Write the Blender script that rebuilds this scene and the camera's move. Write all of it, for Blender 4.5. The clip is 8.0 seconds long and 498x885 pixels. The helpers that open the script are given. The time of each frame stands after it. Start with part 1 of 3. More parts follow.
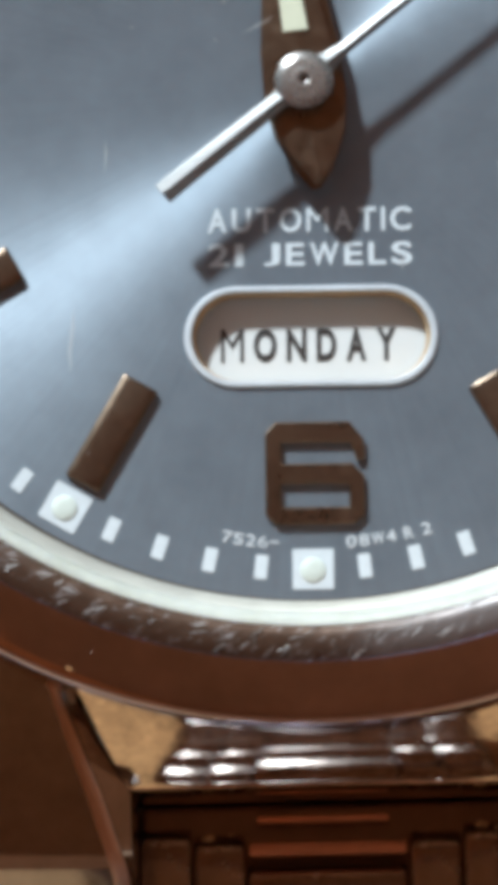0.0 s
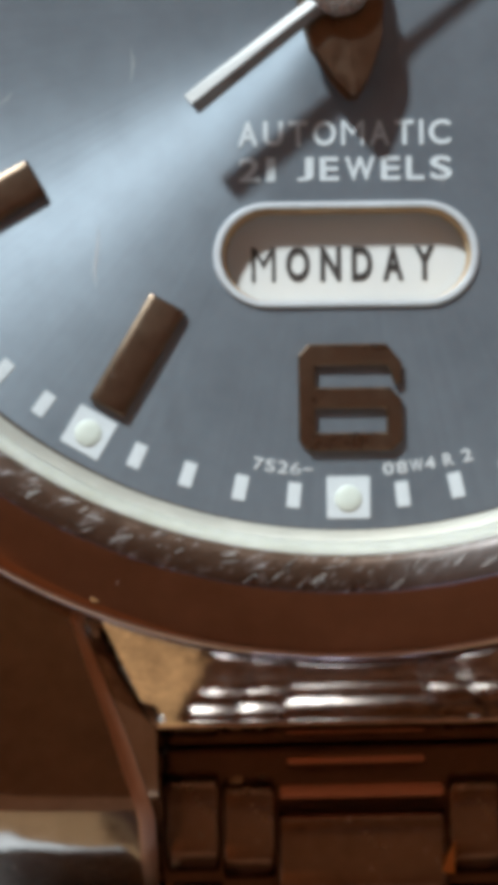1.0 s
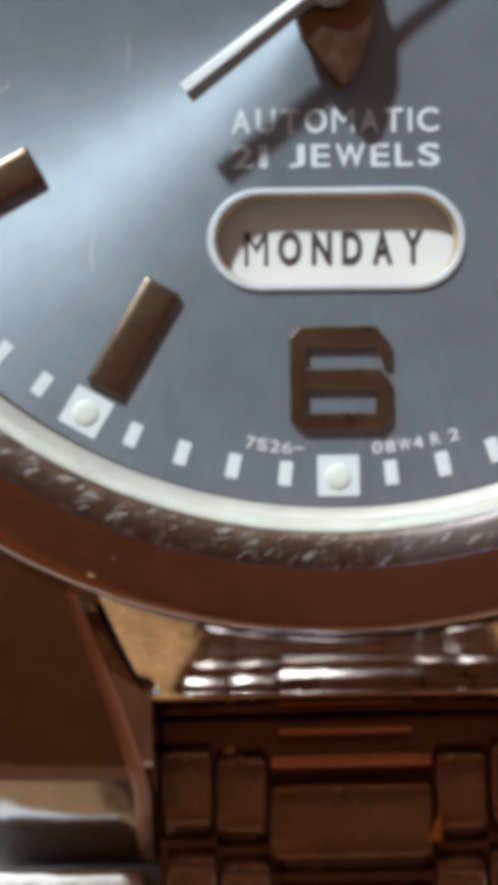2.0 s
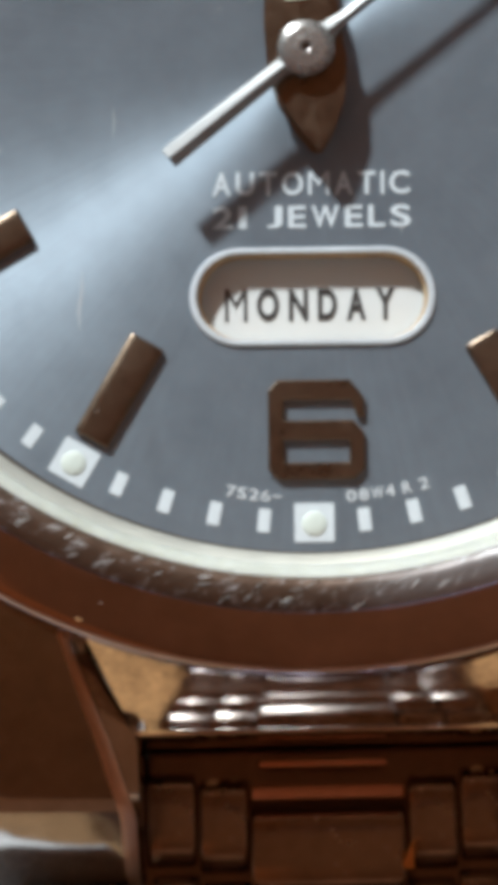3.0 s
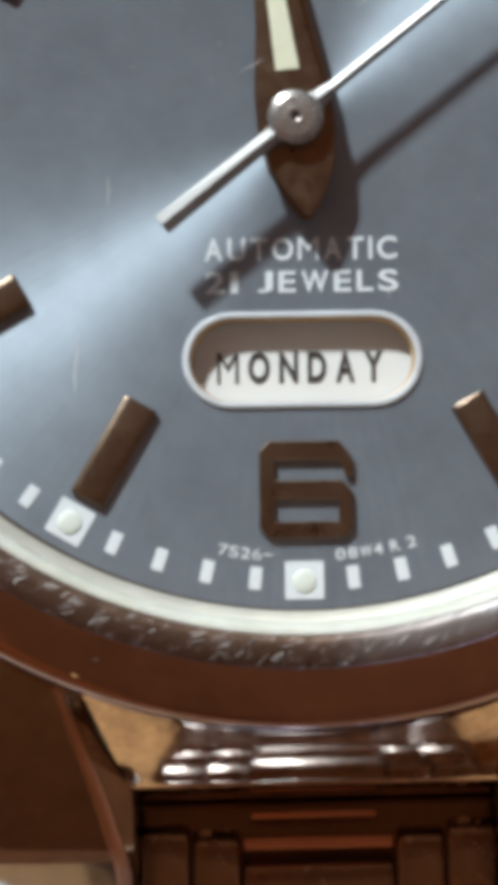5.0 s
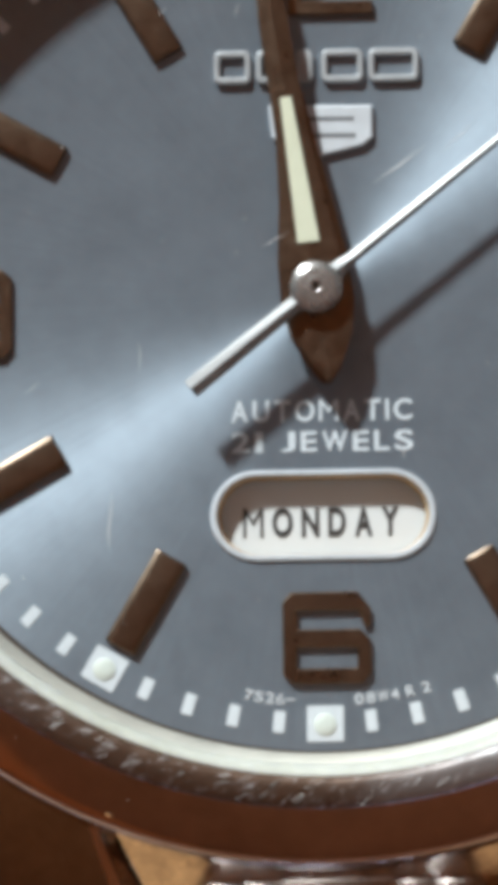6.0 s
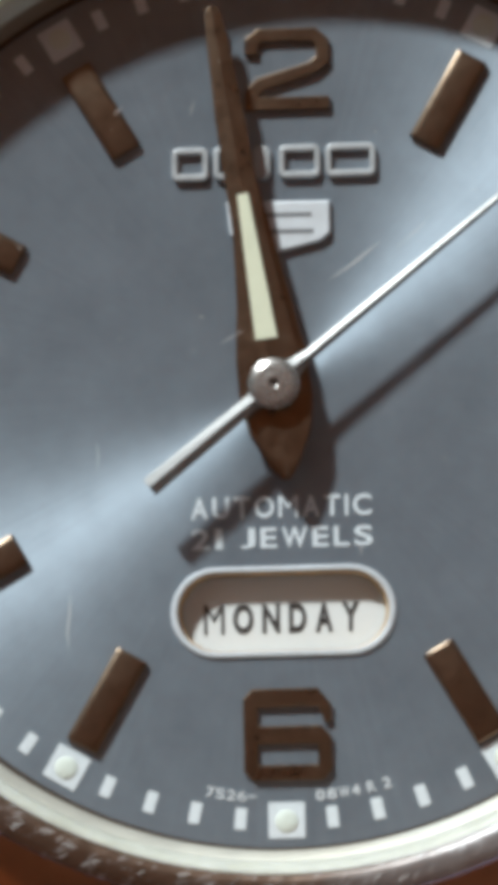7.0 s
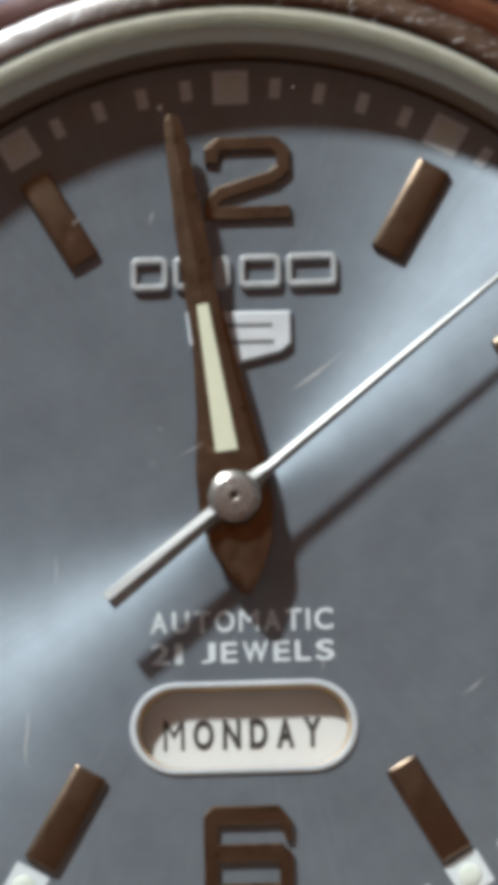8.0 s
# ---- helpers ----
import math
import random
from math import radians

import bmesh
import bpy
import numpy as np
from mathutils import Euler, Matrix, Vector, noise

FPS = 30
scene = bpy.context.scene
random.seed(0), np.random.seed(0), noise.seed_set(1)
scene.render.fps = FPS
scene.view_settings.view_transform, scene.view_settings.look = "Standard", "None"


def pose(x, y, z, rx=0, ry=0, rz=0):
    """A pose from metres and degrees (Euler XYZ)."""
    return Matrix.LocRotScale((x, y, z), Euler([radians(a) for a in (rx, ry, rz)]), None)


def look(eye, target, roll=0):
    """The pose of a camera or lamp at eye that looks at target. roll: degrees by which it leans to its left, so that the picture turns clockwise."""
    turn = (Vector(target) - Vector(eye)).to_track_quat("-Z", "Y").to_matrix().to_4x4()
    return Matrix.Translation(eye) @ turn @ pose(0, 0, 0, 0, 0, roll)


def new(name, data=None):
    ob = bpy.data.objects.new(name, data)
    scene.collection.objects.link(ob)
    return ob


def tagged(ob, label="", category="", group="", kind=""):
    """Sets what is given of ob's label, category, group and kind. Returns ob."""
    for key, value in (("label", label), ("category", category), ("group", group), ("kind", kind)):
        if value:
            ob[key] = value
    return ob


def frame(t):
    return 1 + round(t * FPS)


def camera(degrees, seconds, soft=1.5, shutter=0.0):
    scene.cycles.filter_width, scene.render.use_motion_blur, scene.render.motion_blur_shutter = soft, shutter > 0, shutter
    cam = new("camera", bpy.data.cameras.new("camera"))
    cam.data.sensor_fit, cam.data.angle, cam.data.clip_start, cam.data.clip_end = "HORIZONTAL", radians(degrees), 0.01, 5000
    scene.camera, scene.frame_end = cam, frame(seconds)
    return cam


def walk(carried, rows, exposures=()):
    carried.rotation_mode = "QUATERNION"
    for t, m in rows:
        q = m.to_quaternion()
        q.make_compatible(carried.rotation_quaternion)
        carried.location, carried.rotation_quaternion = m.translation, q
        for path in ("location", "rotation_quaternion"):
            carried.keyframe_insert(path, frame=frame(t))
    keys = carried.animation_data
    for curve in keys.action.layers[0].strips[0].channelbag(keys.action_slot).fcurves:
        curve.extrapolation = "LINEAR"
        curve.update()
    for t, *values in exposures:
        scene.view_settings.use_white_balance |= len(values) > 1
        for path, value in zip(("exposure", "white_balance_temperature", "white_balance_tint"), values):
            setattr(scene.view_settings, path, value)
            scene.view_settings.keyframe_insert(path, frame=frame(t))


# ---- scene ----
cam = camera(6.6, 8.0, soft=15.5)
# seconds, eye in metres, turn in degrees
PATH = [
    (0, 0.00100, -0.03182, 0.11883, 11.571, 1.482, -0.536),
    (0.5, -0.00019, -0.03164, 0.11441, 11.463, 1.296, -0.594),
    (1, -0.00059, -0.03220, 0.11375, 11.304, 1.105, -0.470),
    (1.2, -0.00074, -0.03272, 0.11378, 11.408, 1.029, -0.548),
    (2.3, 0.00033, -0.03225, 0.11905, 10.577, 1.250, -0.363),
    (2.5, 0.00082, -0.03205, 0.12077, 10.456, 1.404, -0.475),
    (3, 0.00052, -0.03151, 0.12255, 10.484, 1.231, -0.523),
    (3.5, 0.00073, -0.03082, 0.12256, 10.530, 1.016, -0.557),
    (4, 0.00086, -0.03098, 0.12295, 10.683, 0.889, -0.619),
    (4.2, 0.00069, -0.03115, 0.12255, 10.757, 0.778, -0.514),
    (5.3, 0.00087, -0.03131, 0.12862, 11.123, 1.460, -0.628),
    (5.5, 0.00101, -0.03052, 0.13113, 11.484, 1.596, -0.603),
    (6, 0.00208, -0.03053, 0.13321, 11.895, 2.069, -0.582),
    (6.5, 0.00286, -0.03072, 0.13342, 12.321, 2.406, -0.882),
    (7, 0.00537, -0.02862, 0.13381, 12.224, 3.107, -1.019),
    (7.5, 0.00603, -0.02678, 0.13329, 12.479, 2.782, -1.125),
    (8, 0.00514, -0.02759, 0.13248, 13.392, 2.522, -1.192),
]
# seconds, stops, kelvin, tint
LIGHTNESS = [(0, 0.16, 5820, 2), (0.5, 0.11, 6030, 4), (1, -0.05, 6060, 2), (2.5, 0.05, 6060, 3), (4, 0.03, 6250, 4),
             (5.5, 0.09, 6150, 4), (6, 0.1, 6130, 3), (6.5, 0.04, 6120, 2), (7.5, -0.07, 6250, 3), (8, -0.07, 6320, 4)]
walk(cam, [(t, pose(x, y, z, rx, ry, rz)) for t, x, y, z, rx, ry, rz in PATH], LIGHTNESS)

# ---- light ----
SUN_FROM = Vector((-0.74, 1.53, 1.0)).normalized()
elevation = math.asin(SUN_FROM.z)
azimuth = math.atan2(SUN_FROM.x, SUN_FROM.y)

world = bpy.data.worlds.new("sky")
scene.world = world
world.use_nodes = True
wn = world.node_tree
sky = wn.nodes.new("ShaderNodeTexSky")
sky.sky_type = "NISHITA"
sky.sun_disc = False
sky.sun_elevation = elevation
sky.sun_rotation = azimuth
sky.air_density, sky.dust_density, sky.ozone_density = 0.4, 0.6, 0.0
wn.links.new(sky.outputs[0], wn.nodes["Background"].inputs[0])
wn.nodes["Background"].inputs[1].default_value = 0.005

sun = new("sun", bpy.data.lights.new("sun", "SUN"))
sun.data.energy = 4.7
sun.data.angle = radians(4.5)
sun.data.color = (1.0, 0.985, 0.96)
sun.matrix_world = look(SUN_FROM * 3, (0, 0, 0))


# ---- materials ----
def material(name, color, rough=0.5, metal=0.0, spec=0.5):
    m = bpy.data.materials.new(name)
    m.use_nodes = True
    b = m.node_tree.nodes["Principled BSDF"]
    b.inputs["Base Color"].default_value = (*color, 1)
    b.inputs["Roughness"].default_value = rough
    b.inputs["Metallic"].default_value = metal
    b.inputs["Specular IOR Level"].default_value = spec
    return m


def node(m, kind, **inputs):
    n = m.node_tree.nodes.new(kind)
    for key, value in inputs.items():
        n.inputs[key.replace("_", " ")].default_value = value
    return n


def wear(m, scale, amount=0.12, bump=0.0, rough=0.1, fine=4.0, stretch=(1, 1, 1), distance=0.0001):
    """Uneven colour, gloss and relief at two scales, in object space."""
    t = m.node_tree
    b = t.nodes["Principled BSDF"]
    place = node(m, "ShaderNodeTexCoord")
    mapping = node(m, "ShaderNodeMapping")
    mapping.inputs["Scale"].default_value = stretch
    t.links.new(place.outputs["Object"], mapping.inputs["Vector"])
    big = node(m, "ShaderNodeTexNoise", Scale=scale, Detail=5.0, Roughness=0.6)
    small = node(m, "ShaderNodeTexNoise", Scale=scale * fine, Detail=4.0, Roughness=0.7)
    for n in (big, small):
        t.links.new(mapping.outputs[0], n.inputs["Vector"])
    both = node(m, "ShaderNodeMath")
    both.operation = "ADD"
    t.links.new(big.outputs["Fac"], both.inputs[0])
    t.links.new(small.outputs["Fac"], both.inputs[1])
    color = tuple(b.inputs["Base Color"].default_value)
    ramp = node(m, "ShaderNodeMapRange")
    ramp.inputs["From Min"].default_value, ramp.inputs["From Max"].default_value = 0.6, 1.4
    ramp.inputs["To Min"].default_value, ramp.inputs["To Max"].default_value = 1 - amount, 1 + amount
    t.links.new(both.outputs[0], ramp.inputs["Value"])
    tint = node(m, "ShaderNodeVectorMath")
    tint.operation = "SCALE"
    tint.inputs[0].default_value = color[:3]
    t.links.new(ramp.outputs[0], tint.inputs["Scale"])
    t.links.new(tint.outputs[0], b.inputs["Base Color"])
    gloss = node(m, "ShaderNodeMapRange")
    r = b.inputs["Roughness"].default_value
    gloss.inputs["From Min"].default_value, gloss.inputs["From Max"].default_value = 0.6, 1.4
    gloss.inputs["To Min"].default_value, gloss.inputs["To Max"].default_value = max(0.02, r - rough), min(1.0, r + rough)
    t.links.new(both.outputs[0], gloss.inputs["Value"])
    t.links.new(gloss.outputs[0], b.inputs["Roughness"])
    if bump:
        relief = node(m, "ShaderNodeBump", Strength=bump, Distance=distance)
        t.links.new(both.outputs[0], relief.inputs["Height"])
        t.links.new(relief.outputs[0], b.inputs["Normal"])
    return m


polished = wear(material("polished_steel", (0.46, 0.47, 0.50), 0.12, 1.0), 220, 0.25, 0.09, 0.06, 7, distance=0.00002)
bezel_steel = wear(material("bezel_steel", (0.61, 0.59, 0.72), 0.10, 1.0), 90, 0.24, 0.12, 0.04, 7, distance=0.00002)
link_steel = wear(material("link_steel", (0.41, 0.39, 0.40), 0.23, 1.0), 400, 0.3, 0.03, 0.08, 5, distance=0.00003)
link_bsdf = link_steel.node_tree.nodes["Principled BSDF"]
link_bsdf.inputs["Anisotropic"].default_value = 0.85
grain = node(link_steel, "ShaderNodeTangent")
grain.direction_type, grain.uv_map = "UV_MAP", "grain"
link_steel.node_tree.links.new(grain.outputs[0], link_bsdf.inputs["Tangent"])
# copper tint puts a warm reflection into the colour of the steel pins
copper = wear(material("copper_steel", (0.95, 0.62, 0.55), 0.34, 0.8), 500, 0.1, 0.0, 0.08)
# strong mottling in the colour stands for the uneven tabletop it reflects
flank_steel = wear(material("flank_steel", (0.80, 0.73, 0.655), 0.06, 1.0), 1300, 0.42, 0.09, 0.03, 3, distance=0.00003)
index_steel = wear(material("index_steel", (0.25, 0.192, 0.142), 0.30, 1.0), 1100, 0.2, 0.04, 0.05, 3, distance=0.00002)
bright_steel = wear(material("bright_steel", (0.255, 0.26, 0.265), 0.46, 1.0), 600, 0.05, 0.0, 0.06)
# steel darkened to paint the shade in the bracelet's gaps
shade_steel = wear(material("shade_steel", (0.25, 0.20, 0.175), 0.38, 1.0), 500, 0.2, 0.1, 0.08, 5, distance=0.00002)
hub_steel = wear(material("hub_steel", (0.46, 0.445, 0.435), 0.26, 0.75), 700, 0.12, 0.1, 0.08, 5, distance=0.00002)
white_print = wear(material("white_print", (0.74, 0.81, 0.87), 0.5), 900, 0.06, 0.0, 0.1)
grey_print = wear(material("grey_print", (0.20, 0.21, 0.23), 0.5), 900, 0.1, 0.0, 0.1)
small_white = wear(material("small_white", (0.66, 0.705, 0.75), 0.5), 900, 0.1, 0.0, 0.1)
lume = wear(material("lume", (0.72, 0.79, 0.74), 0.6), 1200, 0.06, 0.2, 0.1)
hand_lume = wear(material("hand_lume", (0.78, 0.80, 0.62), 0.6), 1200, 0.05, 0.2, 0.1)
disc_white = wear(material("disc_white", (0.84, 0.87, 0.88), 0.45), 900, 0.03, 0.0, 0.1)
black_ink = material("black_ink", (0.045, 0.041, 0.04), 0.5)
gasket_mat = wear(material("gasket", (0.64, 0.65, 0.53), 0.45), 260, 0.22, 0.2, 0.1, 5)
silver = wear(material("frosted_silver", (0.74, 0.79, 0.85), 0.5, 0.35), 700, 0.05, 0.1, 0.08)
scar_mat = material("scar", (0.55, 0.53, 0.51), 0.5, 0.5)
island = node(scar_mat, "ShaderNodeNewGeometry")
shade = node(scar_mat, "ShaderNodeMapRange")
shade.inputs["To Min"].default_value, shade.inputs["To Max"].default_value = 0.15, 0.75
scar_mat.node_tree.links.new(island.outputs["Random Per Island"], shade.inputs["Value"])
scar_mat.node_tree.links.new(shade.outputs[0], scar_mat.node_tree.nodes["Principled BSDF"].inputs["Base Color"])
rim_mat = material("rim_steel", (0.4, 0.37, 0.35), 0.34, 0.5)
rt = rim_mat.node_tree
rim_at = node(rim_mat, "ShaderNodeTexCoord")
rim_xyz = node(rim_mat, "ShaderNodeSeparateXYZ")
rt.links.new(rim_at.outputs["Object"], rim_xyz.inputs[0])


def sums(m, operation, a, b):
    """A maths node on two sockets or numbers; returns its output."""
    n = node(m, "ShaderNodeMath")
    n.operation = operation
    for k, v in enumerate((a, b)):
        if isinstance(v, (int, float)):
            n.inputs[k].default_value = v
        else:
            m.node_tree.links.new(v, n.inputs[k])
    return n.outputs[0]


rim_angle = sums(rim_mat, "MULTIPLY", sums(rim_mat, "ARCTAN2", rim_xyz.outputs["X"], rim_xyz.outputs["Y"]), 15.0)
rim_flat = node(rim_mat, "ShaderNodeCombineXYZ")
rt.links.new(rim_xyz.outputs["X"], rim_flat.inputs[0])
rt.links.new(rim_xyz.outputs["Y"], rim_flat.inputs[1])
rim_len = node(rim_mat, "ShaderNodeVectorMath")
rim_len.operation = "LENGTH"
rt.links.new(rim_flat.outputs[0], rim_len.inputs[0])
rim_r = sums(rim_mat, "MULTIPLY", rim_len.outputs["Value"], 1000.0)
across = sums(rim_mat, "SUBTRACT", sums(rim_mat, "MULTIPLY", rim_angle, 0.61), sums(rim_mat, "MULTIPLY", rim_r, 0.79))
along = sums(rim_mat, "ADD", sums(rim_mat, "MULTIPLY", rim_angle, 0.79), sums(rim_mat, "MULTIPLY", rim_r, 0.61))
scrape = node(rim_mat, "ShaderNodeCombineXYZ")
rt.links.new(sums(rim_mat, "MULTIPLY", across, 4.5), scrape.inputs[0])
rt.links.new(sums(rim_mat, "MULTIPLY", along, 1.5), scrape.inputs[1])
scrape_noise = node(rim_mat, "ShaderNodeTexNoise", Scale=1.0, Detail=5.0, Roughness=0.7)
rt.links.new(scrape.outputs[0], scrape_noise.inputs["Vector"])
scrape_level = node(rim_mat, "ShaderNodeMapRange")
scrape_level.inputs["From Min"].default_value, scrape_level.inputs["From Max"].default_value = 0.56, 0.74
scrape_level.inputs["To Min"].default_value, scrape_level.inputs["To Max"].default_value = 0.0, 1.0
rt.links.new(scrape_noise.outputs["Fac"], scrape_level.inputs["Value"])
rim_tint = node(rim_mat, "ShaderNodeMix")
rim_tint.data_type = "RGBA"
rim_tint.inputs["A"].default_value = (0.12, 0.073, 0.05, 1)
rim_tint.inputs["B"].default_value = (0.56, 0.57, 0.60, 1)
patch = node(rim_mat, "ShaderNodeTexNoise", Scale=130.0, Detail=3.0, Roughness=0.6)
rt.links.new(rim_flat.outputs[0], patch.inputs["Vector"])
patch_level = node(rim_mat, "ShaderNodeMapRange")
patch_level.inputs["From Min"].default_value, patch_level.inputs["From Max"].default_value = 0.46, 0.72
patch_level.inputs["To Min"].default_value, patch_level.inputs["To Max"].default_value = 0.0, 0.14
rt.links.new(patch.outputs["Fac"], patch_level.inputs["Value"])
# grey sheen of reflected sky painted on two opposite stretches of the rim
rim_sheen = node(rim_mat, "ShaderNodeMapRange")
rim_sheen.inputs["From Min"].default_value, rim_sheen.inputs["From Max"].default_value = 0.0158, 0.0195
rim_sheen.inputs["To Min"].default_value, rim_sheen.inputs["To Max"].default_value = 0.0, 0.6
rt.links.new(sums(rim_mat, "ABSOLUTE", sums(rim_mat, "SUBTRACT", rim_xyz.outputs["X"], rim_xyz.outputs["Y"]), 0.0), rim_sheen.inputs["Value"])
rim_sum = sums(rim_mat, "ADD", sums(rim_mat, "ADD", scrape_level.outputs[0], patch_level.outputs[0]), rim_sheen.outputs[0])
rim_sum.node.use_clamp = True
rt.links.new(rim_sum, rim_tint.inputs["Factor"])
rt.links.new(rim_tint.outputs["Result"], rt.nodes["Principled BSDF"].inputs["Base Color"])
scrape_rough = node(rim_mat, "ShaderNodeMapRange")
scrape_rough.inputs["From Min"].default_value, scrape_rough.inputs["From Max"].default_value = 0.4, 0.7
scrape_rough.inputs["To Min"].default_value, scrape_rough.inputs["To Max"].default_value = 0.34, 0.6
rt.links.new(scrape_noise.outputs["Fac"], scrape_rough.inputs["Value"])
rt.links.new(scrape_rough.outputs[0], rt.nodes["Principled BSDF"].inputs["Roughness"])
scrape_bump = node(rim_mat, "ShaderNodeBump", Strength=0.3, Distance=0.00004)
rt.links.new(scrape_noise.outputs["Fac"], scrape_bump.inputs["Height"])
rt.links.new(scrape_bump.outputs[0], rt.nodes["Principled BSDF"].inputs["Normal"])
emblem_silver = wear(material("emblem_silver", (0.52, 0.55, 0.58), 0.45, 0.5), 700, 0.08, 0.1, 0.08)
hairline = material("hairline", (0.66, 0.68, 0.70), 0.45)
bevel_bronze = wear(material("bevel_bronze", (0.72, 0.52, 0.30), 0.36, 0.8), 700, 0.1, 0.0, 0.08)
dark_gap = material("dark_gap", (0.05, 0.038, 0.03), 0.7)
ring_steel = wear(material("ring_steel", (0.32, 0.24, 0.18), 0.4, 0.3), 400, 0.08, 0.0, 0.05)

# brushed sunray dial
dial_mat = material("dial_blue", (0.265, 0.321, 0.385), 0.378, 0.5)
dial_bsdf = dial_mat.node_tree.nodes["Principled BSDF"]
dial_bsdf.inputs["Anisotropic"].default_value = 0.86
dial_bsdf.inputs["Anisotropic Rotation"].default_value = 0.98
tangent = node(dial_mat, "ShaderNodeTangent")
tangent.direction_type, tangent.axis = "RADIAL", "Z"
dial_mat.node_tree.links.new(tangent.outputs[0], dial_bsdf.inputs["Tangent"])

dt = dial_mat.node_tree
spot = node(dial_mat, "ShaderNodeTexCoord")
split = node(dial_mat, "ShaderNodeSeparateXYZ")
dt.links.new(spot.outputs["Object"], split.inputs[0])
turn = node(dial_mat, "ShaderNodeMath")
turn.operation = "ARCTAN2"
dt.links.new(split.outputs["X"], turn.inputs[0])
dt.links.new(split.outputs["Y"], turn.inputs[1])
rays = node(dial_mat, "ShaderNodeTexNoise", Scale=55.0, Detail=6.0, Roughness=0.75)
rays.noise_dimensions = "1D"
dt.links.new(turn.outputs[0], rays.inputs["W"])
cloud = node(dial_mat, "ShaderNodeTexNoise", Scale=420.0, Detail=6.0, Roughness=0.72)
dt.links.new(spot.outputs["Object"], cloud.inputs["Vector"])
total = node(dial_mat, "ShaderNodeMath")
total.operation = "ADD"
dt.links.new(sums(dial_mat, "MULTIPLY", rays.outputs["Fac"], 0.4), total.inputs[0])
dt.links.new(cloud.outputs["Fac"], total.inputs[1])
level = node(dial_mat, "ShaderNodeMapRange")
level.inputs["From Min"].default_value, level.inputs["From Max"].default_value = 0.35, 1.05
level.inputs["To Min"].default_value, level.inputs["To Max"].default_value = 0.78, 1.22
dt.links.new(total.outputs[0], level.inputs["Value"])
paint = node(dial_mat, "ShaderNodeVectorMath")
paint.operation = "SCALE"
paint.inputs[0].default_value = (0.265, 0.321, 0.385)
dt.links.new(level.outputs[0], paint.inputs["Scale"])
dt.links.new(paint.outputs[0], dial_bsdf.inputs["Base Color"])

# clear crystal: lets light through, with the gloss of glass
glass = bpy.data.materials.new("crystal_glass")
glass.use_nodes = True
gt = glass.node_tree
gt.nodes.remove(gt.nodes["Principled BSDF"])
clear = gt.nodes.new("ShaderNodeBsdfTransparent")
shine = gt.nodes.new("ShaderNodeBsdfGlossy")
shine.inputs["Roughness"].default_value = 0.02
facing = gt.nodes.new("ShaderNodeFresnel")
facing.inputs["IOR"].default_value = 1.36
mix = gt.nodes.new("ShaderNodeMixShader")
gt.links.new(facing.outputs[0], mix.inputs[0])
gt.links.new(clear.outputs[0], mix.inputs[1])
gt.links.new(shine.outputs[0], mix.inputs[2])
gt.links.new(mix.outputs[0], gt.nodes["Material Output"].inputs["Surface"])

table_wood = wear(material("table_wood", (0.64, 0.40, 0.20), 0.45), 750, 0.98, 0.6, 0.12, 3, (1, 1.6, 1), 0.0004)
ceiling_wood = wear(material("ceiling_wood", (0.335, 0.203, 0.125), 0.7), 3, 0.12, 0.2, 0.1, 6, (1, 6, 1), 0.004)
panel_orange = wear(material("panel_orange", (0.72, 0.36, 0.17), 0.6), 3, 0.12, 0.2, 0.1, 6, (1, 6, 1), 0.004)
wall_paint = wear(material("wall_paint", (0.78, 0.60, 0.46), 0.8), 2, 0.12, 0.1, 0.05, 8, distance=0.002)
floor_wood = wear(material("floor_wood", (0.52, 0.25, 0.11), 0.5), 4, 0.3, 0.2, 0.1, 6, (6, 1, 1), 0.003)

# ---- helpers for building; lengths in millimetres for the watch ----
MM = 0.001


def part(name, mesh, mat, parent=None, label=""):
    """Links a bmesh or mesh, in metres, as one object under its thing."""
    if isinstance(mesh, bmesh.types.BMesh):
        data = bpy.data.meshes.new(name)
        mesh.to_mesh(data)
        mesh.free()
    else:
        data = mesh
    data.materials.clear()
    data.materials.append(mat)
    ob = new(name, data)
    ob.parent = parent
    if label:
        tagged(ob, label)
    return ob


def smooth(ob, angle=35):
    data = ob.data
    data.polygons.foreach_set("use_smooth", [True] * len(data.polygons))
    bm = bmesh.new()
    bm.from_mesh(data)
    for e in bm.edges:
        if len(e.link_faces) == 2 and e.calc_face_angle(0) > radians(angle):
            e.smooth = False
    bm.to_mesh(data)
    bm.free()
    return ob


def box(x0, x1, y0, y1, z0, z1, scale=1.0, bevel=0.0):
    bm = bmesh.new()
    bmesh.ops.create_cube(bm, size=1)
    for v in bm.verts:
        v.co = Vector(((x0 + x1) / 2 + v.co.x * (x1 - x0), (y0 + y1) / 2 + v.co.y * (y1 - y0), (z0 + z1) / 2 + v.co.z * (z1 - z0))) * scale
    if bevel:
        bmesh.ops.bevel(bm, geom=list(bm.edges), offset=bevel * scale, segments=3, profile=0.5, affect="EDGES")
    return bm


def lathe(profile, steps=180, closed=True):
    """A ring turned about z from (radius, height) pairs in mm."""
    bm = bmesh.new()
    rings = []
    for k in range(steps):
        a = 2 * math.pi * k / steps
        rings.append([bm.verts.new((r * math.sin(a) * MM, r * math.cos(a) * MM, z * MM)) for r, z in profile])
    n = len(profile)
    for k in range(steps):
        one, two = rings[k], rings[(k + 1) % steps]
        for j in range(n if closed else n - 1):
            bm.faces.new((one[j], one[(j + 1) % n], two[(j + 1) % n], two[j]))
    bmesh.ops.recalc_face_normals(bm, faces=bm.faces)
    return bm


